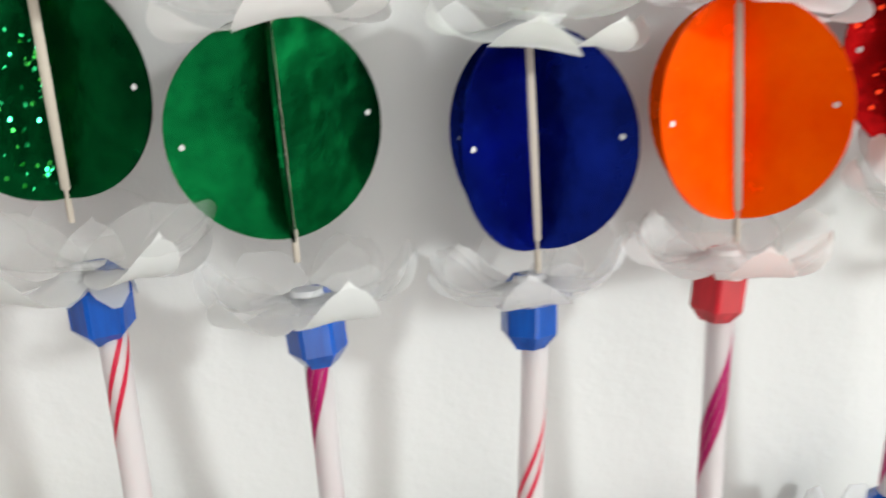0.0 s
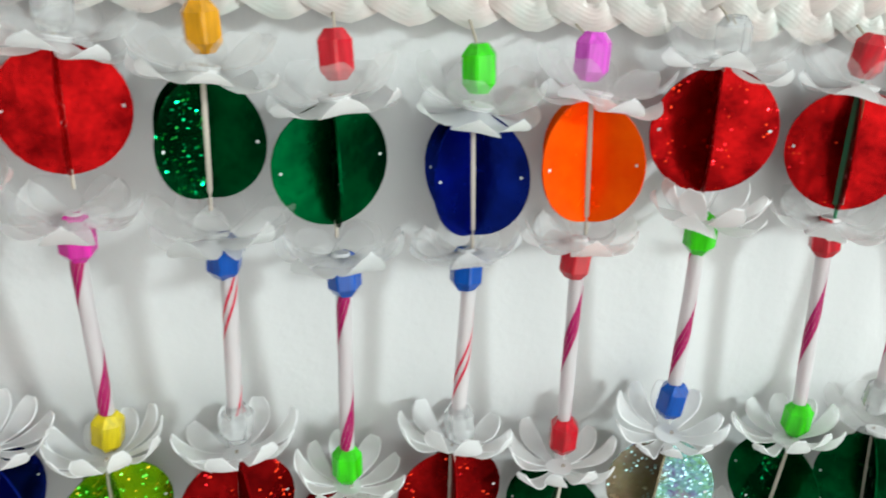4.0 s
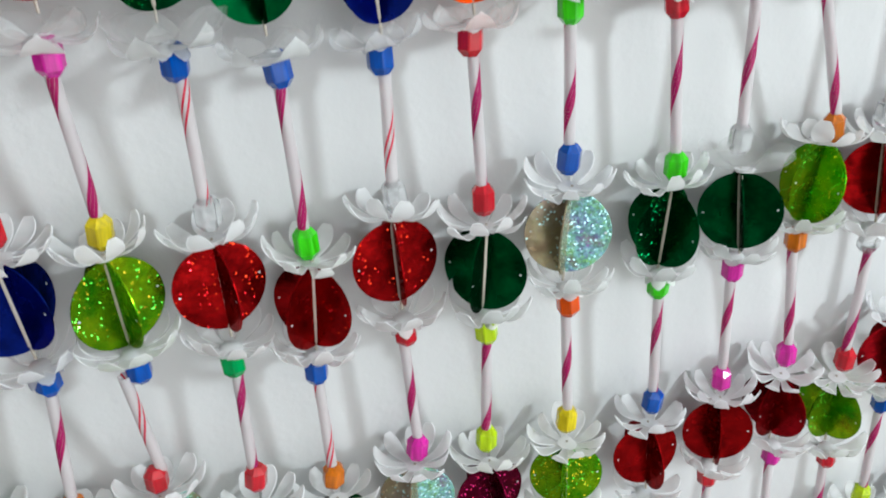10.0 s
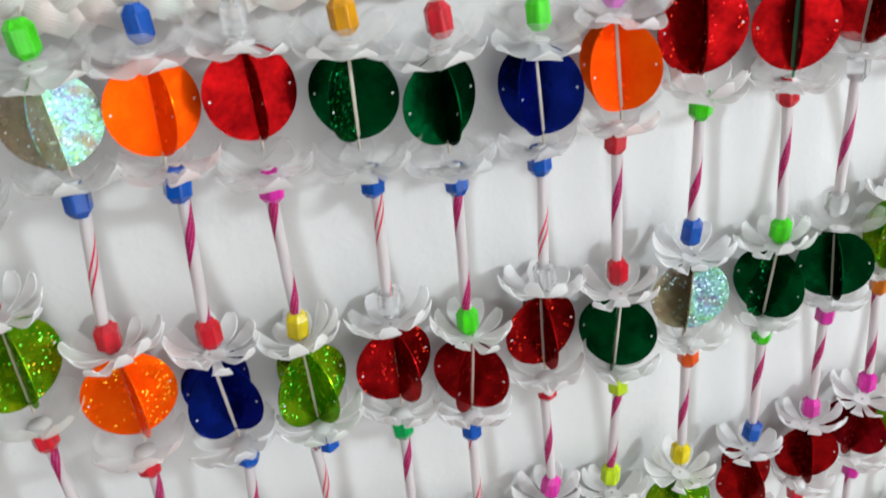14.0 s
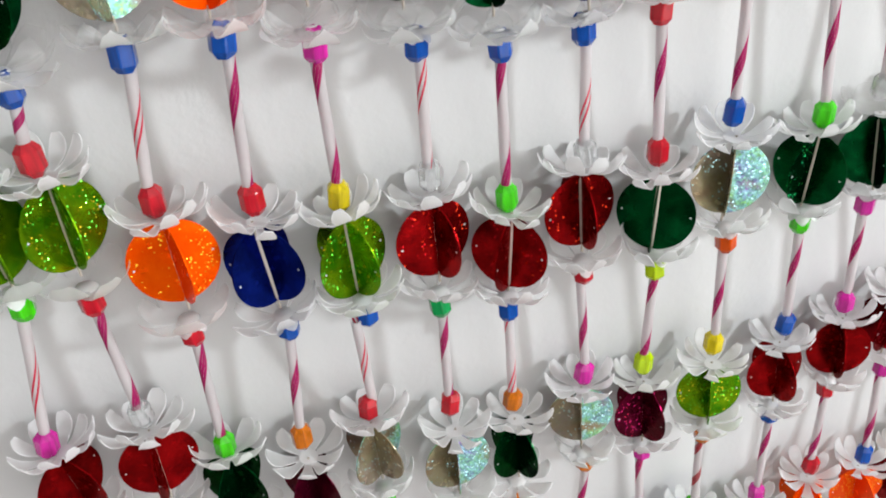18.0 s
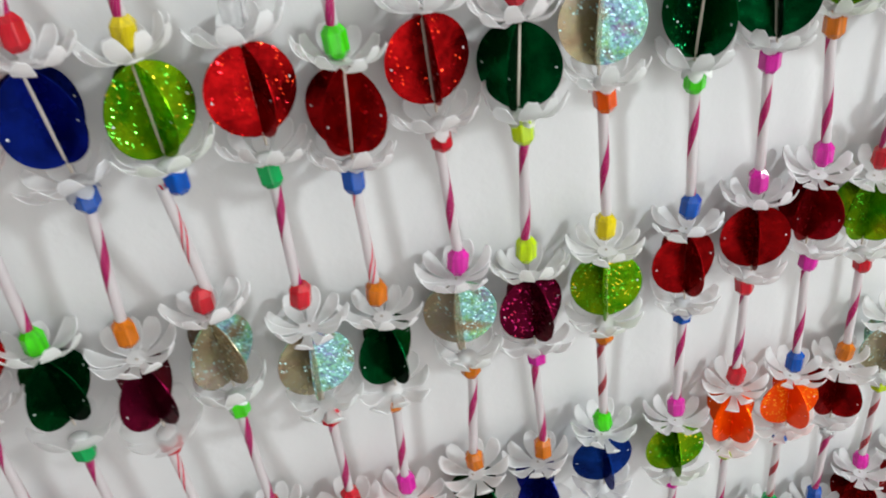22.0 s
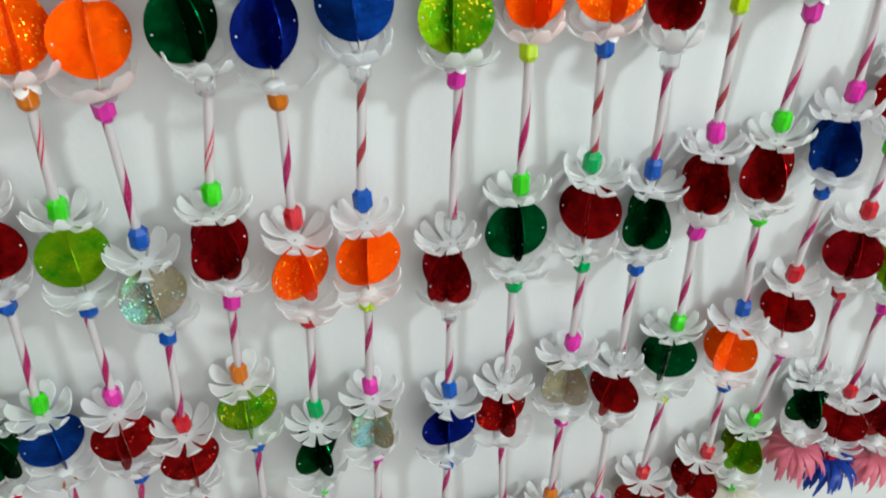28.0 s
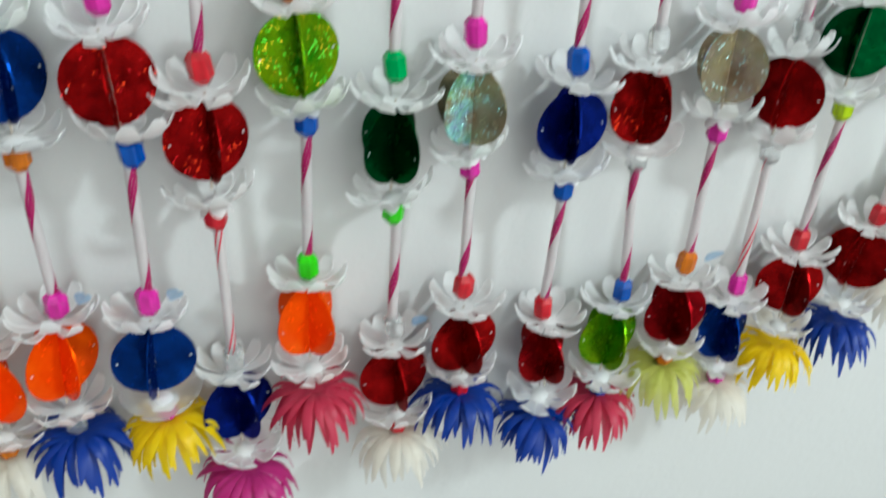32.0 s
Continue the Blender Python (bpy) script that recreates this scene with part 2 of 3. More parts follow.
BEADS = {
    "blue": acrylic("blue_acrylic", rgb(0.002, 0.11, 0.60)),
    "red": acrylic("red_acrylic", rgb(0.78, 0.015, 0.035)),
    "green": acrylic("neon_green_acrylic", rgb(0.10, 0.90, 0.01)),
    "emerald": acrylic("emerald_acrylic", rgb(0.01, 0.50, 0.12)),
    "orange": acrylic("orange_acrylic", rgb(0.86, 0.23, 0.010)),
    "vermilion": acrylic("vermilion_acrylic", rgb(1.0, 0.12, 0.004)),
    "amber": acrylic("amber_acrylic", rgb(0.90, 0.42, 0.01)),
    "magenta": acrylic("magenta_acrylic", rgb(0.92, 0.03, 0.50)),
    "pink": acrylic("violet_pink_acrylic", rgb(0.95, 0.11, 0.86)),
    "yellow": acrylic("yellow_acrylic", rgb(0.98, 0.78, 0.01)),
    "lime": acrylic("lime_acrylic", rgb(0.72, 0.98, 0.01)),
    "clear": acrylic("clear_acrylic", rgb(0.93, 0.94, 0.95), 0.85),
}
PETAL = petal_plastic("milky_petal_plastic", rgb(0.98, 0.98, 0.985), 0.10, 0.52)
CUP = petal_plastic("frosted_cup_plastic", rgb(0.98, 0.98, 0.985), 0.78, 0.62)
FROSTED = petal_plastic("frosted_petal_plastic", rgb(0.98, 0.98, 0.985), 0.45, 0.55)
LOBE = petal_plastic("milky_lobe_plastic", rgb(0.98, 0.98, 0.985), 0.04, 0.6)
FOOT = petal_plastic("milky_foot_plastic", rgb(0.98, 0.98, 0.985), 0.06, 0.3)
PALE_BLUE = petal_plastic("pale_blue_petal_plastic", rgb(0.45, 0.68, 0.92), 0.3, 0.5)
TASSELS = {
    "blue": petal_plastic("blue_tassel_plastic", rgb(0.003, 0.045, 0.36), 0.0, 0.35),
    "yellow": petal_plastic("yellow_tassel_plastic", rgb(0.98, 0.74, 0.004), 0.0, 0.5),
    "rose": petal_plastic("rose_tassel_plastic", rgb(0.62, 0.04, 0.10), 0.0, 0.4),
    "magenta": petal_plastic("magenta_tassel_plastic", rgb(0.58, 0.03, 0.25), 0.0, 0.4),
    "white": petal_plastic("cream_tassel_plastic", rgb(0.94, 0.89, 0.81), 0.30, 0.5),
    "lime": petal_plastic("pale_lime_tassel_plastic", rgb(0.74, 0.76, 0.20), 0.20, 0.5),
    "pink": petal_plastic("pink_tassel_plastic", rgb(0.78, 0.20, 0.28), 0.05, 0.4),
}
STRAWS = {
    "broad": striped_straw("magenta_striped_straw", ((0.0, 0.088), (0.093, 0.093), (0.191, 0.088)), 0.056, rgb(0.50, 0.006, 0.15)),
    "thin": striped_straw("red_lined_straw", ((0.0, 0.06), (0.15, 0.06)), 0.062, rgb(0.68, 0.02, 0.07)),
    "red": striped_straw("dark_red_striped_straw", ((0.0, 0.09), (0.1, 0.09), (0.2, 0.08)), 0.034, rgb(0.42, 0.015, 0.03)),
}


def thread_material():
    n = Nodes("cotton_thread")
    n.set(Base_Color=n.mix(n.noise(900, 2), rgb(0.36, 0.30, 0.22), rgb(0.62, 0.56, 0.46)), Roughness=0.8)
    return n.mat


def strap_material():
    """Pearly plastic strap with fine ribs along its length."""
    n = Nodes("pearly_strap")
    uv = n.add("ShaderNodeUVMap")
    split = n.add("ShaderNodeSeparateXYZ")
    n.link(uv.outputs[0], split.inputs[0])
    ribs = n.math("SINE", n.math("MULTIPLY", split.outputs[1], 2 * math.pi * 8))
    # iridescent sheen, painted as patches of pinkish and greenish tint
    tone = n.math("MULTIPLY", n.math("SUBTRACT", n.noise(60, 3), 0.3), 2.4)
    rough = n.math("ADD", n.math("MULTIPLY", n.noise(90, 2), 0.25), 0.18)
    n.set(Base_Color=n.mix(tone, rgb(0.90, 0.78, 0.75), rgb(0.82, 0.87, 0.83)), Roughness=rough)
    n.set(Normal=n.bump(n.math("ADD", n.math("MULTIPLY", ribs, 0.09), n.noise(95, 3)), 0.36, 0.0009))
    n.shader.inputs["Sheen Weight"].default_value = 0.1
    return n.mat


THREAD, STRAP = thread_material(), strap_material()


# mesh helpers
def mesh_of(name, bm, *materials, smooth=True):
    data = bpy.data.meshes.new(name)
    bmesh.ops.recalc_face_normals(bm, faces=bm.faces[:])
    for face in bm.faces:
        face.smooth = smooth
    bm.to_mesh(data)
    bm.free()
    if smooth:
        data.set_sharp_from_angle(angle=1.0)
    for material in materials:
        data.materials.append(material)
    return data


def part(name, data, parent, m, label=""):
    """Link mesh data as one part of a thing, at a place given in the parent's frame."""
    ob = new(name, data)
    ob.parent = parent
    ob.matrix_basis = m
    return tagged(ob, label)


def box(name, low, high, material):
    bm = bmesh.new()
    bmesh.ops.create_cube(bm, size=1)
    low, high = Vector(low), Vector(high)
    for v in bm.verts:
        v.co = Vector([low[i] + (v.co[i] + 0.5) * (high[i] - low[i]) for i in range(3)])
    return new(name, mesh_of(name, bm, material, smooth=False))


# the room: except wall_back all is unseen, added to close it and bounce light
FLOOR_Z, CEIL_Z = -1.55, 1.2
tagged(box("wall_back", (-2.2, WALL_Y, FLOOR_Z), (2.8, WALL_Y + 0.12, CEIL_Z), WALL), "smooth white painted wall behind the hanging", "wall", kind="structure")
tagged(box("wall_left", (-2.32, -3.4, FLOOR_Z), (-2.2, WALL_Y + 0.12, CEIL_Z), ROOM), "plain painted side wall", "wall", kind="structure")
tagged(box("wall_right", (2.8, -3.4, FLOOR_Z), (2.92, WALL_Y + 0.12, CEIL_Z), ROOM), "plain painted side wall", "wall", kind="structure")
tagged(box("wall_front", (-2.32, -3.52, FLOOR_Z), (2.92, -3.4, CEIL_Z), ROOM), "plain painted wall facing the hanging", "wall", kind="structure")
tagged(box("floor", (-2.32, -3.52, FLOOR_Z - 0.1), (2.92, WALL_Y + 0.12, FLOOR_Z), FLOOR), "plain floor added out of view", "floor", kind="structure")
tagged(box("ceiling", (-2.32, -3.52, CEIL_Z), (2.92, WALL_Y + 0.12, CEIL_Z + 0.1), CEILING), "plain white ceiling", "ceiling", kind="structure")


# pieces of a strand
def bead_mesh(colour, seed):
    """A long bead, cut with six sides and sloping ends."""
    rnd = random.Random(seed)
    bm = bmesh.new()
    rings = []
    for z, r in ((-0.0078, 0.0026), (-0.0076, 0.0034), (-0.0044, 0.0060), (0.0044, 0.0060), (0.0076, 0.0034), (0.0078, 0.0026)):
        rings.append([bm.verts.new((r * math.cos(i * math.pi / 3) * rnd.uniform(0.97, 1.03), r * math.sin(i * math.pi / 3), z)) for i in range(6)])
    for a, b in zip(rings, rings[1:]):
        for i in range(6):
            bm.faces.new((a[i], a[(i + 1) % 6], b[(i + 1) % 6], b[i]))
    bm.faces.new(rings[0])
    bm.faces.new(rings[-1])
    bmesh.ops.bevel(bm, geom=[e for e in bm.edges if abs(e.verts[0].co.z - e.verts[1].co.z) > 0.005], offset=0.0005, segments=1, affect="EDGES")
    return mesh_of("bead", bm, BEADS[colour], smooth=False)


# shape of the petals of each kind of cup: how many, reach, rise, width at the root and where widest, roundness of the tip, sag, sideways cupping
PETAL_SHAPES = {
    "slim": (10, 0.0228, 0.0100, 0.0028, 0.0088, 3.0, 0.0008, 0.06),
    "fan": (9, 0.0232, 0.0100, 0.0032, 0.0108, 3.0, 0.0010, 0.06),
    "curled": (9, 0.0212, 0.0126, 0.0034, 0.0118, 3.0, 0.0008, 0.06),
    "broad": (7, 0.0238, 0.0112, 0.0050, 0.0180, 3.4, 0.0008, 0.10),
    "wide": (7, 0.0238, 0.0112, 0.0050, 0.0170, 3.4, 0.0008, 0.10),
    "skirt": (6, 0.0212, 0.0066, 0.0060, 0.0180, 3.2, 0.0034, 0.08),
    "bowl": (5, 0.0255, 0.0120, 0.0070, 0.0270, 3.6, 0.0004, 0.08),
}


def petal_mesh(style, seed):
    """One petal that runs out along x: a thin milky sheet, cupped; the narrow ones have a thicker white rim all round."""
    count, reach, lift, root, wide, tip, sag, cupping = PETAL_SHAPES[style]
    rnd = random.Random(seed * 31 + count)
    twist, wave = rnd.uniform(-0.10, 0.10), rnd.uniform(-0.05, 0.05)
    lanes = (-1.0, -0.7, -0.35, 0.0, 0.35, 0.7, 1.0) if wide > 0.01 else (-1.0, -0.5, 0.0, 0.5, 1.0)
    steps, start = 11, 0.0025
    bm = bmesh.new()
    rows = []
    for j in range(steps + 1):
        s = 1.0 - (1.0 - j / steps) ** 1.35
        r = start + (reach - start) * math.sin(s * 1.45) / math.sin(1.45)
        z = lift * s ** 2.2 - sag * math.sin(math.pi * s) + 0.0004
        w = (root + (wide - root) * math.sin(min(1.0, s / 0.72) * math.pi / 2) ** (1.4 if wide > 0.012 else 2.2)) * (1.0 - max(0.0, s - 0.45) ** 2 * 0.5)
        w *= max(0.10, 1.0 - (max(0.0, s - 0.58) / 0.42) ** tip) ** (1.0 / tip)
        row = []
        for u in lanes:
            side = 0.5 * w * u / max(r, 0.004) + wave * s * s
            high = z + cupping * w * u * u * (0.3 + s) * 0.5 + twist * u * w * s
            row.append(bm.verts.new((r * math.cos(side), r * math.sin(side), high)))
        rows.append(row)
    for p, q in zip(rows, rows[1:]):
        for i in range(len(lanes) - 1):
            bm.faces.new((p[i], p[i + 1], q[i + 1], q[i]))
    if wide > 0.012:
        return mesh_of("petal", bm, FROSTED if style == "wide" else CUP)
    edge = [row[0].co.copy() for row in rows] + [v.co.copy() for v in rows[-1][1:-1]] + [row[-1].co.copy() for row in reversed(rows)]
    rim = []
    for i, p in enumerate(edge):
        way = (edge[min(i + 1, len(edge) - 1)] - edge[max(i - 1, 0)]).normalized()
        one = way.cross(Vector((0, 0, 1))).normalized()
        two = one.cross(way)
        rim.append([bm.verts.new(p + (one * math.cos(c) + two * math.sin(c)) * 0.00034) for c in (0.0, 2.1, 4.2)])
    for p, q in zip(rim, rim[1:]):
        for i in range(3):
            bm.faces.new((p[i], p[(i + 1) % 3], q[(i + 1) % 3], q[i])).material_index = 1
    return mesh_of("petal", bm, PETAL, FOOT)


def base_plate(bm, low, high, z=0.0, height=0.0016):
    made = bmesh.ops.create_cone(bm, cap_ends=True, segments=14, radius1=low, radius2=high, depth=height)
    bmesh.ops.translate(bm, verts=made["verts"], vec=(0, 0, z))


def calyx(bm, count, reach, fall, width, seed):
    """A ring of short round lobes that hang from the foot of a cup."""
    rnd = random.Random(seed + 77)
    for k in range(count):
        a, low = 2 * math.pi * (k + rnd.uniform(-0.1, 0.1)) / count, fall * rnd.uniform(0.8, 1.15)
        rows = []
        for j in range(6):
            s = j / 5
            r, z = 0.0035 + (reach - 0.0035) * math.sin(1.5 * s), -low * s ** 1.6
            w = width * (0.55 + 0.45 * math.sin(math.pi * min(1.0, 0.1 + 0.7 * s))) * math.sqrt(max(0.05, 1.0 - s ** 4))
            rows.append([bm.verts.new((r * math.cos(a + 0.5 * w * u / r), r * math.sin(a + 0.5 * w * u / r), z)) for u in (-1, -0.4, 0.4, 1)])
        for p, q in zip(rows, rows[1:]):
            for i in range(3):
                bm.faces.new((p[i], p[i + 1], q[i + 1], q[i]))


# the thick lower lobes of the topmost cups: how many, reach, dip, rise at the tip, width
LOBES = {"crown": (6, 0.0220, 0.0044, 0.0050, 0.0180), "saucer": (5, 0.0225, 0.0034, 0.0085, 0.0160)}


def lobe_mesh(place, seed):
    """One thick milky lobe that dips from the foot of a cup and turns up towards its round, folded tip."""
    _, reach, dip, rise, width = LOBES[place]
    rnd = random.Random(seed * 17 + len(place))
    dip, fold, lean = dip * rnd.uniform(0.75, 1.2), rnd.uniform(0.0, 0.0005), rnd.uniform(-0.12, 0.12)
    bm = bmesh.new()
    rows = []
    for j in range(10):
        s = 1.0 - (1.0 - j / 9) ** 1.5
        r, z = 0.0030 + (reach - 0.0030) * math.sin(1.5 * s), -dip * math.sin(math.pi * min(1.0, 0.78 * s ** 0.9)) + rise * s ** 2.6
        w = width * (0.45 + 0.55 * math.sin(math.pi * min(0.5, 0.75 * s))) * max(0.0, 1.0 - s ** 3.2) ** 0.5 + 0.0004
        row = []
        for u in (-1, -0.7, -0.35, 0, 0.35, 0.7, 1):
            a = 0.5 * w * u / max(r, 0.005) + lean * s
            row.append(bm.verts.new((r * math.cos(a), r * math.sin(a), z + fold * math.cos(4.2 * u + 3 * lean) * s - 0.0011 * u * u * s)))
        rows.append(row)
    for p, q in zip(rows, rows[1:]):
        for i in range(6):
            bm.faces.new((p[i], p[i + 1], q[i + 1], q[i]))
    return mesh_of("lobe", bm, LOBE)


def cup_mesh(place, seed):
    """The round foot of a flower cup, with the ring of lobes that some have under it."""
    bm = bmesh.new()
    if place in ("under", "saucer"):
        calyx(bm, 5, 0.0080, (0.0064, 0.0026, 0.0044)[seed], 0.0090, seed)
    bmesh.ops.solidify(bm, geom=bm.faces[:], thickness=0.0003)
    if place == "saucer":
        base_plate(bm, 0.0040, 0.0030, 0.0002, 0.0016)
    elif place == "under":
        base_plate(bm, 0.0064, 0.0042, 0.0006, 0.0030)
    else:
        base_plate(bm, 0.0046, 0.0054, 0.0002, 0.0018)
    return mesh_of("flower_cup", bm, FOOT)


def flower_cup(strand, style, place, m, rnd):
    """A moulded flower cup on a small round foot, with its petals."""
    cup = part("flower_cup", cached(cup_mesh, place, rnd.randrange(3)), strand, m, "milky white plastic flower cup")
    count = PETAL_SHAPES[style][0]
    loose = 0.25 if count < 8 else 1.0
    for k in range(count):
        turn = 2 * math.pi * (k + rnd.uniform(-0.13, 0.13) * loose) / count
        tip = rnd.uniform(-0.16, 0.12) * (0.4 + 0.6 * loose)
        size = rnd.uniform(0.88, 1.02)
        part("petal", cached(petal_mesh, style, rnd.randrange(3)), cup, Matrix.Rotation(turn, 4, "Z") @ Matrix.Rotation(tip, 4, "Y") @ Matrix.Scale(size, 4))
    for k in range(LOBES[place][0] if place in LOBES else 0):
        turn = 2 * math.pi * (k + rnd.uniform(-0.12, 0.12)) / LOBES[place][0]
        part("lobe", cached(lobe_mesh, place, rnd.randrange(4)), cup, Matrix.Rotation(turn, 4, "Z") @ Matrix.Rotation(rnd.uniform(-0.08, 0.08), 4, "Y") @ Matrix.Scale(rnd.uniform(0.88, 1.06), 4))
    return cup


def stray_petal_mesh():
    """One loose pale blue petal, cupped along its length."""
    bm = bmesh.new()
    rows = []
    for j in range(7):
        t = j / 6
        w = 0.0040 * math.sin(math.pi * (0.12 + 0.8 * t))
        rows.append([bm.verts.new((u * w, 0.0012 * u * u - 0.004 * t * t, 0.013 * t)) for u in (-1, -0.5, 0, 0.5, 1)])
    for a, b in zip(rows, rows[1:]):
        for i in range(4):
            bm.faces.new((a[i], a[i + 1], b[i + 1], b[i]))
    bmesh.ops.solidify(bm, geom=bm.faces[:], thickness=0.0003)
    return mesh_of("stray_petal", bm, PALE_BLUE)


RADIUS = 0.0197


def disc_mesh(colour, glitter, seed):
    """A round foil card, folded a little along its upright middle, with two white dots painted where light shows
    through punched holes.
    """
    rnd = random.Random(seed)
    fold, thick = radians(rnd.uniform(-14, 14)), 0.0006
    bm = bmesh.new()
    steps = 26
    for sign in (1, -1):
        turn = Matrix.Rotation(fold * 0.5 * sign, 3, "Z")
        normal = turn @ Vector((0, 1, 0))
        rim = []
        for i in range(steps + 1):
            a = -math.pi / 2 + math.pi * i / steps
            rim.append(turn @ Vector((sign * RADIUS * math.cos(a), 0, RADIUS * math.sin(a))))
        front = [bm.verts.new(p + normal * thick / 2) for p in rim]
        back = [bm.verts.new(p - normal * thick / 2) for p in rim]
        for face in (bm.faces.new(front), bm.faces.new(list(reversed(back)))):
            face.material_index = 1 if sign < 0 else 0
        for i in range(steps):
            bm.faces.new((front[i], front[i + 1], back[i + 1], back[i]))
        spot = turn @ Vector((sign * RADIUS * 0.86, 0, rnd.uniform(-0.001, 0.001)))
        for way in (1, -1):
            ring = [bm.verts.new(spot + normal * way * (thick / 2 + 0.00012) + turn @ Vector((0.00055 * math.cos(b), 0, 0.00055 * math.sin(b)))) for b in (i * math.pi / 4 for i in range(8))]
            bm.faces.new(ring).material_index = 2
    # silver: the half that reflects brighter is painted glittering, the other duller
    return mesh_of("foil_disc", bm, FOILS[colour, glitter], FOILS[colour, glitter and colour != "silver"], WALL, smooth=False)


def core_mesh(thick, green=False):
    """The stick in the middle of a ball, on which its cards are glued."""
    bm = bmesh.new()
    rings = []
    half = RADIUS * 0.93
    for z, r in ((-half - 0.006, 0.0006), (-half, 0.0007), (-half + 0.0004, thick), (0.0, thick * 1.1), (half - 0.0004, thick), (half, 0.0007), (half + 0.004, 0.0006)):
        rings.append([bm.verts.new((r * math.cos(i * math.pi / 5), r * math.sin(i * math.pi / 5), z)) for i in range(10)])
    for a, b in zip(rings, rings[1:]):
        for i in range(10):
            bm.faces.new((a[i], a[(i + 1) % 10], b[(i + 1) % 10], b[i]))
    bm.faces.new(rings[0])
    bm.faces.new(rings[-1])
    return mesh_of("foil_ball", bm, GREEN_STICK if green else CARD)


def straw_mesh(style):
    """A piece of drinking straw, one unit of 70 mm long, with a wall and open ends."""
    bm = bmesh.new()
    rings = []
    for z, r in ((-0.035, 0.0022), (-0.035, 0.0027), (-0.0345, 0.0028), (-0.012, 0.00265), (0.012, 0.0028), (0.0345, 0.0027), (0.035, 0.0027), (0.035, 0.0022)):
        rings.append([bm.verts.new((r * math.cos(i * math.pi / 8), r * math.sin(i * math.pi / 8), z)) for i in range(16)])
    for a, b in zip(rings, rings[1:] + rings[:1]):
        for i in range(16):
            bm.faces.new((a[i], a[(i + 1) % 16], b[(i + 1) % 16], b[i]))
    return mesh_of("straw", bm, STRAWS[style])


# the layers of a tassel: how many strips, their reach and their fall
TASSEL_LAYERS = ((21, 0.0290, 0.012), (19, 0.0265, 0.020), (14, 0.020, 0.028))


def strip_mesh(colour, layer, seed):
    """One narrow blunt strip of a tassel, creased along its middle; it runs out along x and falls."""
    count, reach, fall = TASSEL_LAYERS[layer]
    rnd = random.Random(seed * 7 + count)
    bend, low = rnd.uniform(-0.24, 0.24), fall * rnd.uniform(0.8, 1.15)
    bm = bmesh.new()
    rows = []
    for j in range(8):
        s = j / 7
        r = 0.003 + (reach - 0.003) * math.sin(s * 1.4)
        z = -low * s ** 1.8 + 0.0045 * math.sin(math.pi * s)
        w = 0.0025 * (0.7 + 0.3 * min(1.0, 2 * s)) * (1.0 if s < 0.62 else 1.0 - 0.80 * ((s - 0.62) / 0.38) ** 1.8)
        here = bend * s * s
        side = Vector((-math.sin(here), math.cos(here), 0))
        mid = Vector((r * math.cos(here), r * math.sin(here), z))
        rows.append([bm.verts.new(mid - side * w), bm.verts.new(mid + Vector((0, 0, 0.0009))), bm.verts.new(mid + side * w)])
    for p, q in zip(rows, rows[1:]):
        for i in range(2):
            bm.faces.new((p[i], p[i + 1], q[i + 1], q[i]))
    return mesh_of("strip", bm, TASSELS[colour])


def tassel_hub_mesh(colour):
    bm = bmesh.new()
    base_plate(bm, 0.0044, 0.0055, 0.0, 0.004)
    return mesh_of("tassel", bm, TASSELS[colour])


def tassel_of(strand, colour, m, rnd):
    """A skirt of narrow plastic strips that fall outwards from a small hub."""
    hub = part("tassel", cached(tassel_hub_mesh, colour), strand, m, colour + " spiky plastic tassel")
    for layer, (count, reach, fall) in enumerate(TASSEL_LAYERS):
        for k in range(count):
            turn = 2 * math.pi * (k + rnd.uniform(-0.35, 0.35)) / count
            tip = rnd.uniform(-0.12, 0.16)
            part("strip", cached(strip_mesh, colour, layer, rnd.randrange(4)), hub, Matrix.Rotation(turn, 4, "Z") @ Matrix.Rotation(tip, 4, "Y") @ Matrix.Scale(rnd.uniform(0.84, 1.12), 4))
    return hub


CACHE = {}


def cached(make, *key):
    if (make, key) not in CACHE:
        CACHE[make, key] = make(*key)
    return CACHE[make, key]


LETTERS = {"R": "red", "D": "crimson", "G": "green", "N": "navy", "B": "blue", "O": "orange", "L": "lime", "S": "silver", "P": "purple"}
BEAD_LETTERS = {"v": "vermilion", "b": "blue", "r": "red", "g": "green", "e": "emerald", "o": "orange", "a": "amber", "m": "magenta", "p": "pink", "y": "yellow", "l": "lime", "c": "clear"}


def between(a, b, unit):
    """A pose that lays the z axis of a piece of the given length from a to b, with its origin half way."""
    a, b = Vector(a), Vector(b)
    way = b - a
    turn = way.to_track_quat("Z", "Y").to_matrix().to_4x4()
    return Matrix.Translation((a + b) / 2) @ turn @ Matrix.Diagonal((1, 1, way.length / unit, 1))


def foil_ball(strand, colour, at, turn, seed, tilt, thick, glitter, green, size):
    rnd = random.Random(seed)
    ball = part("foil_ball", cached(core_mesh, thick, green), strand, Matrix.Translation(at) @ Euler(tilt).to_matrix().to_4x4() @ Matrix.Scale(size, 4), colour + " foil ball of crossed round cards")
    for k in range(2):
        angle = radians(turn + 90 * k + (rnd.uniform(-12, 12) if k else 0))
        part("foil_disc", cached(disc_mesh, colour, glitter > k, rnd.randrange(3)), ball, Matrix.Rotation(angle, 4, "Z"))
    return ball


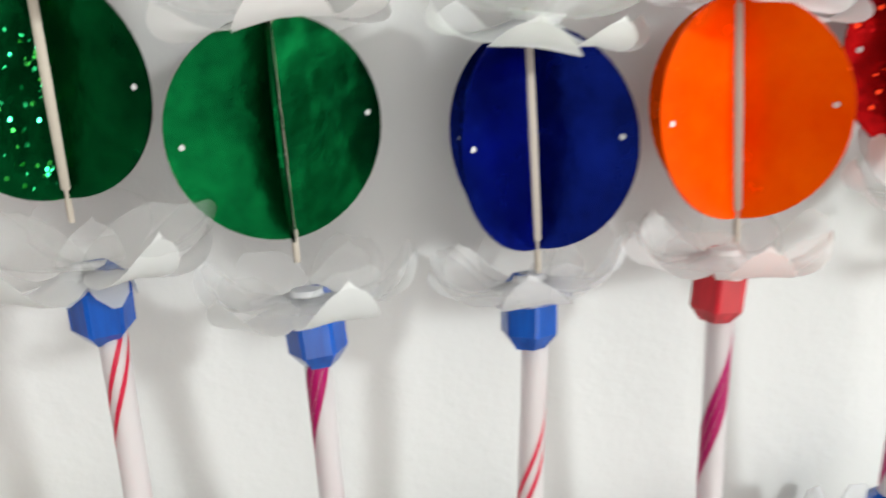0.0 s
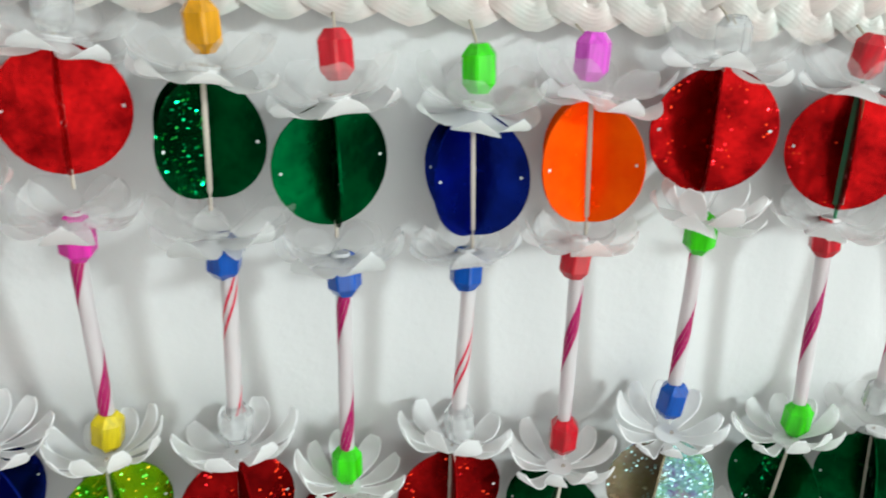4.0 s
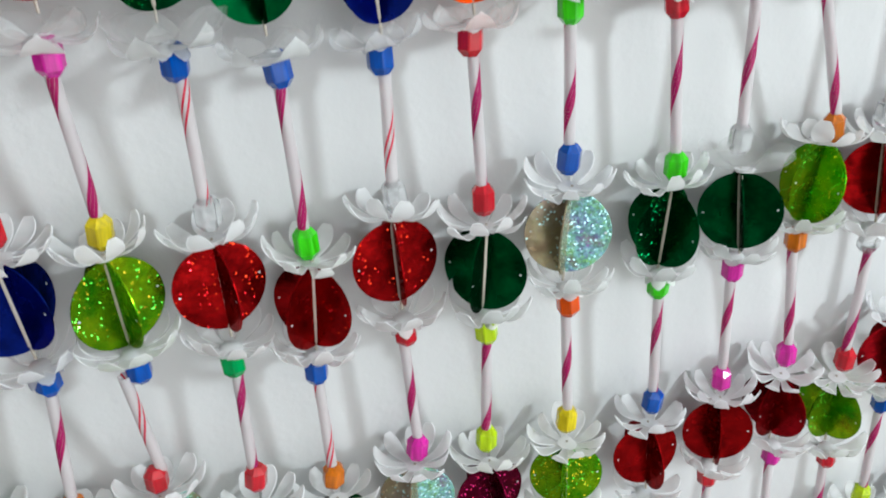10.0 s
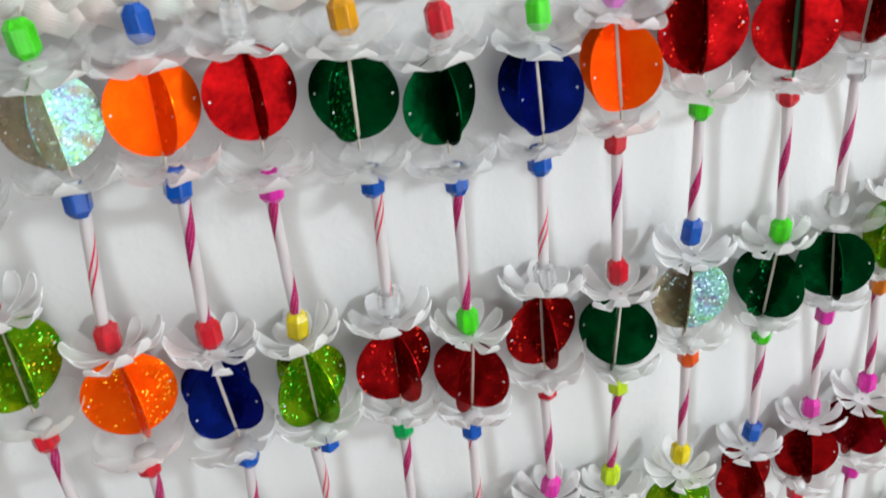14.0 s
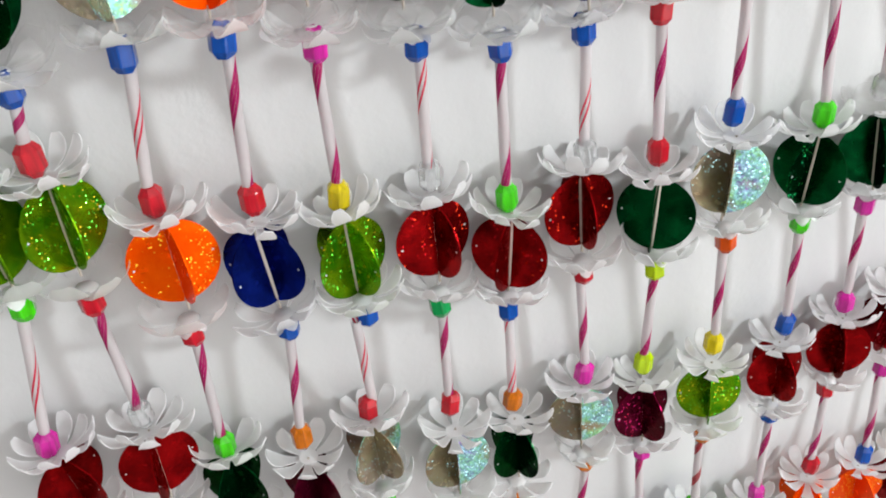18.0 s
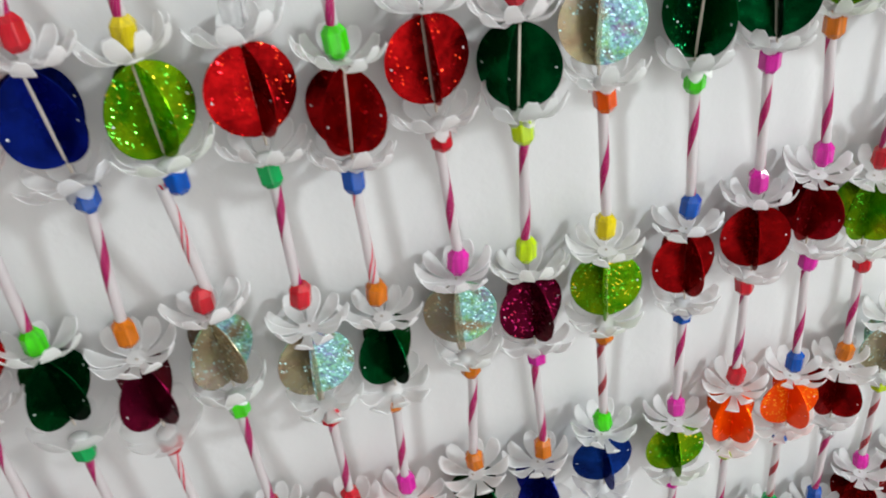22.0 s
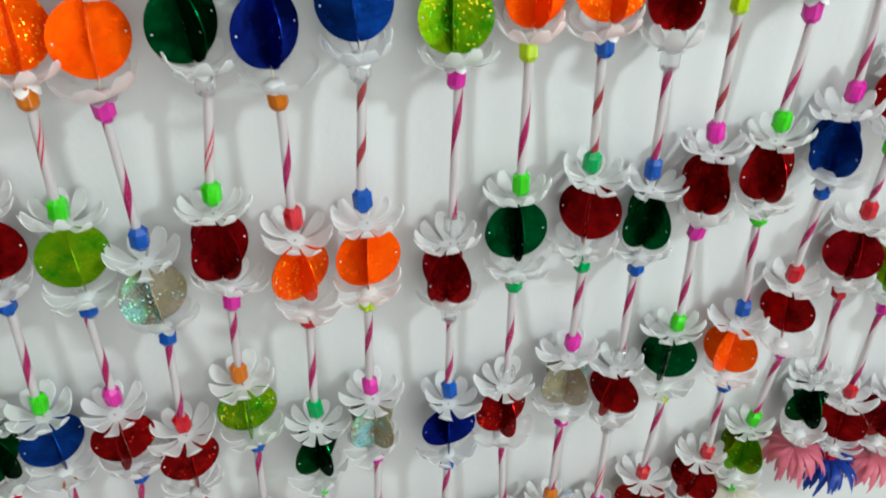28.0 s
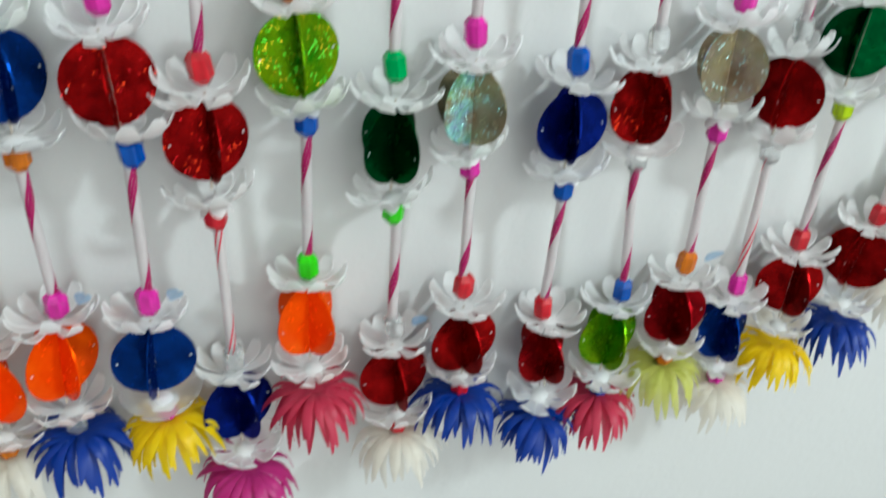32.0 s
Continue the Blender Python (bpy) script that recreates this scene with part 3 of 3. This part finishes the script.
def strand(x, code, tassel, straws, cups, turns, rows, stray=False, large=1.0):
    """One hanging strand. code: three letters a row for bead, foil ball and bead, and * or + where both or one of its cards glitter, and k where its stick is green; straws: a letter for each piece of straw, a capital where it has slipped beside its bead;
    cups: a letter for each flower cup, upper and lower in turn; turns: by how much each ball is turned; rows: for each row, in millimetres, the sideways places of the upper bead, ball and
    lower bead, the depths of the two beads, and the heights of upper bead, ball and lower bead; large: the size of the topmost ball."""
    seed = int(x * 10000) + 4000
    rnd = random.Random(seed)
    colours = [LETTERS[word[1]] for word in code.split()]
    shown = list(dict.fromkeys(colours))[:2]
    root = tagged(new("bead_strand"), "white straw strand, " + " and ".join(shown) + " foil balls, " + tassel + " tassel", "hanging strand", "strands of the wall hanging")
    root.matrix_basis = Matrix.Translation((x, 0, 0))
    words, last = code.split(), None
    for i, (word, (dt, db, du, yt, yu, zt, zb, zu)) in enumerate(zip(words, rows)):
        upper, lower = Vector((dt, yt, zt)) / 1000, Vector((du, yu, zu)) / 1000
        middle = Vector((db, (yt + yu) / 2, zb)) / 1000
        axis = (upper - lower).normalized()
        lean = (rnd.uniform(-0.07, 0.07), rnd.uniform(-0.05, 0.05) + math.atan2(axis.x, axis.z), 0)
        if last is not None:
            style = {"b": "broad", "t": "thin", "d": "red"}[straws[i - 1].lower()]
            slip = Vector((rnd.uniform(-0.0016, 0.0016), 0, 0)) if straws[i - 1].islower() else Vector((-0.0065, -0.002, 0.002))
            part("straw", cached(straw_mesh, style), root, between(last - Vector((0, 0, 0.0045)) + slip, upper + Vector((0, 0, 0.0045)) - slip * 0.5, 0.07) @ Matrix.Rotation(rnd.uniform(0, 6), 4, "Z"))
        else:
            part("thread", cached(thread_mesh), root, between(upper + Vector((0, 0, 0.004)), Vector((dt / 1000, 0.0150, 0.0140)) if zt < 8 else Vector((dt / 1000, 0.0150, zt / 1000 + 0.0105)), 0.07))
        for letter, at in ((word[0], upper), (word[2], lower - Vector((0, 0, 0.0004)))):
            if letter != "-":
                spin = Euler((rnd.uniform(-0.12, 0.12), rnd.uniform(-0.12, 0.12), rnd.uniform(0, 6)))
                part("bead", cached(bead_mesh, BEAD_LETTERS[letter], rnd.randrange(2)), root, Matrix.Translation(at) @ spin.to_matrix().to_4x4(), BEAD_LETTERS[letter] + " cut plastic bead")
        size = large if i == 0 else 1.09 if i in (1, 6) else 1.05
        flags = word[3:]
        thick = 0.0017 if "k" in flags else 0.0012 if i < 2 and (22 <= abs(turns[i]) <= 68 or rnd.random() < 0.3) else 0.0004
        foil_ball(root, colours[i], middle, turns[i], seed + i, lean, thick, 2 if "*" in flags else 1 if "+" in flags else 0, "k" in flags, size)
        under = middle.lerp(lower, 0.7)
        under.z = lower.z + 0.0066
        for k, at in ((0, middle + Vector((0, 0, RADIUS * size + 0.0010))), (1, under)):
            tip = Euler((rnd.uniform(-0.16, 0.16), rnd.uniform(-0.16, 0.16), rnd.uniform(0, 6)))
            style = {"s": "slim", "b": "broad", "f": "fan", "c": "curled", "w": "bowl", "k": "skirt"}[cups[2 * i + k]]
            if style == "broad" and i:
                style = "wide" if k else "fan"
            place = ("under" if i else "saucer") if k else ("plain" if i else "crown")
            flower_cup(root, style, place, Matrix.Translation(at) @ tip.to_matrix().to_4x4(), rnd)
        if stray and i == 6:
            part("stray_petal", cached(stray_petal_mesh), root, Matrix.Translation(upper + Vector((0.011, -0.004, 0.001))) @ Euler((0.3, 0.5, 0)).to_matrix().to_4x4(), "pale blue loose petal")
        last = lower
    spin = Euler((rnd.uniform(-0.15, 0.15), rnd.uniform(-0.15, 0.15), rnd.uniform(0, 6)))
    drop = lower + Vector((0, 0, -0.0085))
    tassel_of(root, tassel, Matrix.Translation(drop) @ spin.to_matrix().to_4x4(), rnd)
    return root


def thread_mesh():
    bm = bmesh.new()
    bmesh.ops.create_cone(bm, cap_ends=True, segments=6, radius1=0.00045, radius2=0.00045, depth=0.07)
    return mesh_of("thread", bm, THREAD)


# the plaited band from which the strands hang
def braided_band(left, right, low, high, count=7):
    band = tagged(new("braided_band"), "flat band plaited of pearly white plastic straps", "plaited band")
    middle, half = (low + high) / 2, (high - low) / 2 - 0.0062
    band.matrix_basis = Matrix.Translation((0, 0.0150, middle))
    period, wide = 0.146, 0.0124
    for k in range(count):
        bm = bmesh.new()
        layer = bm.loops.layers.uv.new("UVMap")
        steps = int((right - left) / period * 72)
        shape = []
        for i in range(steps + 1):
            x = left + (right - left) * i / steps
            phase = ((x + 0.0016 * noise.noise(Vector((x * 38, k, 0)))) / period + k / count) % 1.0
            zig = 4 * abs(phase - 0.5) - 1.0
            z = half * math.sin(zig * math.pi / 2) * 0.35 + half * zig * 0.65
            y = -0.0021 * math.cos(2 * math.pi * count * phase) * max(-1.0, min(1.0, 3 * math.sin(2 * math.pi * phase)))
            shape.append(Vector((x, y, z)))
        rows = []
        for i, p in enumerate(shape):
            way = (shape[min(i + 1, steps)] - shape[max(i - 1, 0)])
            way.y = 0
            side = Vector((-way.z, 0, way.x)).normalized() * (1.0 + 0.12 * noise.noise(Vector((p.x * 60, k + 9, 0))))
            rows.append([bm.verts.new(p + side * wide / 2 * u - Vector((0, 0.0016 * (1 - u * u), 0))) for u in (-1, -0.6, -0.2, 0.2, 0.6, 1)])
        for i, (a, b) in enumerate(zip(rows, rows[1:])):
            for j in range(5):
                face = bm.faces.new((a[j], a[j + 1], b[j + 1], b[j]))
                for loop, uv in zip(face.loops, ((i, j), (i, j + 1), (i + 1, j + 1), (i + 1, j))):
                    loop[layer].uv = (uv[0] / 40, uv[1] / 5)
        bmesh.ops.solidify(bm, geom=bm.faces[:], thickness=0.0008)
        part("plait_strap", mesh_of("plait_strap", bm, STRAP), band, Matrix.Identity(4))
    return band


braided_band(-0.35, 1.0, 0.0105, 0.0700)

# the strands, from one end of the hanging to the other
strand(-0.071, "cRb gLg mRm rOb bGr gRm bRr", "blue", "btbbbb", "cwsbscbfsfsfsf", (0, 40, 51, 81, 68, 48, 64), [(0, 5, 10, 0, 0, 12, -21, -56), (10, 13, 16, 0, 0, -88, -120, -154), (1, 6, 6, 3, 0, -238, -267, -298), (6, 6, 6, 0, 0, -372, -407, -444), (0, 0, 0, 0, 0, -525, -561, -599), (0, 0, 0, 0, 0, -667, -701, -736), (0, 0, 0, 0, 0, -820, -856, -894)])
strand(-0.028, "rGb rLr* cRm bOg bGb mRr gGr", "rose", "bbbtbb", "wbsbbsscscsbbs", (42, 42, 10, 45, 40, 54, 12), [(-1, -1, -1, 0, 0, 12, -21, -56), (-2, 1, 1, 0, 3, -87, -120, -161), (6, 7, 5, 0, 0, -231, -266, -305), (5, 4, 3, 0, 0, -382, -418, -456), (6, 5, 3, 0, 0, -529, -565, -603), (3, 2, 0, 0, 0, -672, -704, -737), (0, 0, 0, 0, 0, -821, -857, -895)])
strand(0.013, "gSb* rOr+ gGe bPb rOm oRb rLc", "yellow", "tbbtbb", "wksbfbffsbffsf", (5, 5, 54, 30, 48, 11, 33), [(2, 3, 4, 0, 0, 16, -16, -49), (-1, 1, 0, 3, 0, -117, -149, -188), (0, 1, 1, 3, 0, -267, -296, -335), (3, 2, 3, 0, 0, -415, -451, -488), (1, 1, 1, 0, 0, -554, -590, -628), (1, 0, 0, 0, 0, -697, -731, -767), (0, 0, 0, 0, 0, -851, -887, -925)])
strand(0.055, "bOb rNb oPr cLo+ mDb gGr oOo", "white", "bbtbbb", "bksfbbbbfcbfbf", (20, 47, 55, 22, 30, 57, 73), [(1, 0, 2, 2, -8, 16, -16, -47), (0, 0, 4, -2, 0, -123, -159, -197), (-1, 0, 1, 0, 0, -272, -311, -346), (2, 0, 3, 0, 0, -420, -455, -490), (-4, 1, 2, 3, 0, -564, -600, -636), (2, 2, 2, 0, 0, -705, -738, -774), (0, 0, 0, 0, 0, -858, -894, -932)])
strand(0.095, "cRm yLb* rSg+ rGr mRb gBo mOc", "blue", "bTbtbb", "bksffcscffffss", (10, 32, 40, 14, 10, 28, 45), [(-3, -2, -1, 0, -7, 14, -16, -55), (0, 1, 4, 3, -8, -132, -164, -194), (-2, -1, 0, 3, 0, -266, -298, -334), (1, 1, 1, 2, 0, -417, -451, -489), (0, 1, 1, 0, 0, -545, -582, -618), (-1, -1, -1, 0, 0, -698, -732, -767), (0, -4, -4, 0, 0, -848, -882, -922)], stray=True)
strand(0.138, "aGb+ cRe+ rSr* rOo+ gLb mRb* mBm", "yellow", "tbbtbb", "bwbssfbfsfsffb", (55, 14, 5, 25, 20, 15, 5), [(-4, -4, 0, -5, -5, 10, -23, -62), (2, 2, 1, 0, 0, -129, -165, -204), (2, 2, 3, 0, -8, -275, -316, -350), (4, 3, 4, 0, -8, -426, -460, -490), (0, 1, 1, 3, 0, -562, -593, -627), (0, 0, 4, 0, -6, -700, -736, -767), (0, -2, -1, -6, 0, -848, -886, -922)], stray=True)
strand(0.177, "rGb gRb+ oGo mOm bSb+ rRr+ cN-", "magenta", "btbbbt", "bksssfsbbbbssf", (21, -40, 34, 22, 205, 18, 25), [(-4, -4, 0, -8, -4, 4, -31, -69), (3, 3, 0, 3, -1, -151, -183, -216), (2, 3, 1, 3, 0, -287, -325, -359), (0, 0, -1, 2, -5, -430, -466, -501), (0, 0, 3, 0, 0, -584, -624, -655), (-1, -1, -2, 0, 0, -732, -767, -806), (-1, -2, -1, 0, 0, -895, -928, -969)], large=1.02)
strand(0.221, "gNb cRr+ mSo+ oGc gDm oLb* gO-", "rose", "tbbtbb", "bkffscbsssfffs", (-45, 8, -12, 35, 40, 12, 40), [(-3, -2, -1, -6, 0, 1, -34, -69), (1, 0, 2, 0, 3, -133, -167, -206), (4, 2, 4, 3, 0, -280, -313, -350), (1, 1, 7, 2, 0, -428, -462, -493), (0, -1, 2, 3, -8, -561, -595, -628), (-3, -1, 1, 3, 0, -697, -729, -760), (-2, -3, -2, 3, 0, -843, -876, -917)], large=1.07)
strand(0.262, "pOr rGl lPm+ oNo rOr+ eGg cRr", "white", "bbbbbb", "bkscsffbsfssbf", (-55, -38, 10, 32, 30, 40, 10), [(-7, -3, -2, -5, 0, 6, -29, -65), (3, 1, 0, 3, -7, -142, -177, -207), (1, 3, 4, 0, 0, -281, -321, -355), (4, 1, 2, -3, 0, -430, -467, -504), (3, 3, 5, 0, 0, -581, -619, -656), (3, 2, 2, 0, -4, -736, -775, -810), (3, 4, 6, 0, 0, -887, -924, -959)], stray=True, large=1.08)
strand(0.306, "cRg+ bSv+ yLo+ gBc bOl mSm+ rRr", "blue", "bbddbb", "bcsssfscsfsfss", (-10, -15, -15, -6, 10, 215, 12), [(-1, -3, -1, 0, -2, 13, -18, -55), (2, 0, -1, 2, -8, -127, -163, -199), (2, 2, -1, -4, -8, -276, -314, -345), (0, 2, 3, -6, 0, -418, -456, -492), (0, 1, -1, -5, -8, -571, -610, -642), (-2, -1, -1, -1, 0, -721, -758, -790), (-2, 0, 1, -5, 0, -862, -902, -936)], large=1.13)
strand(0.360, "rRrk+ gGg+ bRb mLm+ cDc bNb rD-", "blue", "bbbbbb", "wkscbfsfsbbfbf", (-20, 25, 0, -8, 45, 5, 28), [(-1, 0, -1, 3, 3, 9, -25, -58), (6, 2, 0, 3, 0, -139, -171, -203), (3, 2, 2, 1, 0, -280, -318, -354), (1, 2, 3, -2, 0, -429, -467, -500), (2, -1, 0, 0, 0, -598, -635, -666), (1, 0, -1, 3, -2, -739, -773, -807), (-3, 1, 1, 2, 0, -889, -922, -963)], large=1.12)
strand(0.404, "cRc cGm mRr rOl gGe cRc* bLb", "rose", "bbbbbb", "bwwfscscsssbsf", (-22, -30, -20, 16, 0, 12, 10), [(-2, -3, -3, 0, 3, 14, -17, -51), (-5, 0, 0, 0, 0, -128, -168, -201), (3, 4, 0, 2, 0, -275, -312, -344), (2, 2, 0, 0, 0, -419, -455, -487), (1, -1, 0, 1, 0, -574, -607, -648), (-1, -3, -2, 0, 0, -729, -765, -795), (2, -1, -2, -2, 0, -881, -916, -955)], large=1.1)
strand(0.449, "cRc oLo* mDm bOb+ eRe mSm+ oDo", "lime", "bbbdbb", "bcfssfsfssbfsc", (8, 15, 20, -10, -35, 17, 0), [(-11, -15, -13, 0, 0, 15, -16, -49), (7, -1, -8, 3, 0, -130, -159, -189), (1, -2, 0, 3, 0, -268, -303, -339), (-4, -1, 0, -7, 0, -415, -454, -488), (2, 2, -1, 3, -6, -565, -598, -633), (3, 0, -1, 3, -2, -710, -745, -780), (-4, -4, -3, -4, 0, -865, -903, -937)], stray=True)
strand(0.491, "gRg cRc rLr+ oRc bGb cRc mBm", "white", "bbbbbt", "bbscsfbcsfscbf", (18, -30, 20, 15, 25, -50, 10), [(-3, -3, -3, 0, 0, 15, -17, -50), (-6, -2, -1, 0, 0, -124, -161, -198), (-1, -4, 0, 0, 0, -278, -313, -352), (0, -1, 0, -1, 0, -426, -462, -500), (2, 3, 0, 3, 1, -574, -612, -647), (-2, -3, -3, 0, 0, -727, -763, -797), (-2, -4, -1, 0, 0, -889, -925, -961)])
strand(0.532, "bOr cNr bDb lSl* mRm gGl rR-", "yellow", "bbbdbb", "bsffsbsfscsssc", (18, 24, 81, 0, 20, -30, -20), [(0, -2, -5, 0, 0, 16, -15, -49), (-5, -6, -8, 0, 0, -114, -146, -180), (-8, -8, -7, 0, 0, -249, -282, -317), (-6, -5, -3, 0, 0, -394, -434, -468), (0, 1, -1, 3, 0, -552, -589, -623), (1, -2, -2, 3, 0, -705, -736, -773), (-5, -3, -2, 0, 0, -861, -895, -935)])
strand(0.579, "rGb gRg oLo rGm gRg bOb+ rR-", "blue", "bbbbbb", "bbscsbbcssssss", (44, 11, 87, 82, 5, 30, -55), [(0, 0, 0, 0, 0, 16, -16, -49), (0, 0, 0, 0, 0, -115, -147, -181), (0, 0, 0, 0, 0, -257, -293, -331), (-2, -2, -2, 0, 0, -403, -438, -476), (-4, -4, -3, 0, 0, -547, -584, -617), (5, 0, -1, 3, -6, -700, -734, -766), (4, -2, -3, 0, 0, -849, -880, -923)])
strand(0.621, "mRc rOb gSr* bRo mBb rRm gLg", "white", "bbbbbb", "bbsssssbsbfbsf", (68, 38, 54, 51, 10, -50, 25), [(0, 0, 0, 0, 0, 16, -18, -54), (0, 0, 0, 0, 0, -115, -149, -185), (0, 0, 0, 0, 0, -250, -284, -320), (1, 1, 1, 0, 0, -387, -421, -457), (1, 0, -1, 0, 0, -531, -570, -601), (-4, -2, 4, 0, 0, -671, -706, -745), (0, -3, -6, 3, 0, -821, -856, -895)])
strand(0.664, "gBr bRm yGb cOr bRg rDr cGc", "pink", "bbbbbb", "bbsssfsbsfsfsc", (46, 63, 40, 85, 71, 56, 6), [(0, 0, 0, 0, 0, 16, -18, -54), (0, 0, 0, 0, 0, -108, -142, -178), (0, 0, 0, 0, 0, -235, -269, -305), (0, 0, 0, 0, 0, -365, -399, -435), (-1, -1, -1, 0, 0, -502, -536, -572), (-2, -3, -4, 0, 0, -623, -660, -692), (3, 3, 3, 0, 0, -778, -810, -852)])
strand(0.707, "rLb oRg mGc rBb gOr bLm rRr", "blue", "bbbbbb", "cbfcsfsfsfscbs", (20, 60, 51, 77, 79, 21, 51), [(0, 0, 0, 0, 0, 16, -18, -54), (0, 0, 0, 0, 0, -112, -146, -182), (0, 0, 0, 0, 0, -244, -278, -314), (0, 0, 0, 0, 0, -378, -412, -448), (0, 0, 0, 0, 0, -519, -553, -589), (-2, -2, -2, 0, 0, -645, -678, -714), (-4, -2, 0, 0, 0, -803, -839, -877)])
strand(0.750, "bRr gOb cDm mLg rGb oRr bDc", "pink", "bbbbbb", "ssscscbfsfscsf", (67, 53, 74, 69, 7, 89, 9), [(0, 0, 0, 0, 0, 16, -18, -54), (0, 0, 0, 0, 0, -113, -147, -183), (0, 0, 0, 0, 0, -246, -280, -316), (0, 0, 0, 0, 0, -381, -415, -451), (0, 0, 0, 0, 0, -523, -557, -593), (0, 0, 0, 0, 0, -664, -698, -734), (0, 0, 0, 0, 0, -809, -843, -879)])
strand(0.793, "mGg rBc bRo gRb cOm rGr mRb", "lime", "bbbbbb", "wwbcfcscffsssf", (63, 39, 36, 74, 28, 24, 23), [(0, 0, 0, 0, 0, 16, -18, -54), (0, 0, 0, 0, 0, -113, -147, -183), (0, 0, 0, 0, 0, -246, -280, -316), (0, 0, 0, 0, 0, -381, -415, -451), (0, 0, 0, 0, 0, -523, -557, -593), (0, 0, 0, 0, 0, -664, -698, -734), (0, 0, 0, 0, 0, -809, -843, -879)])
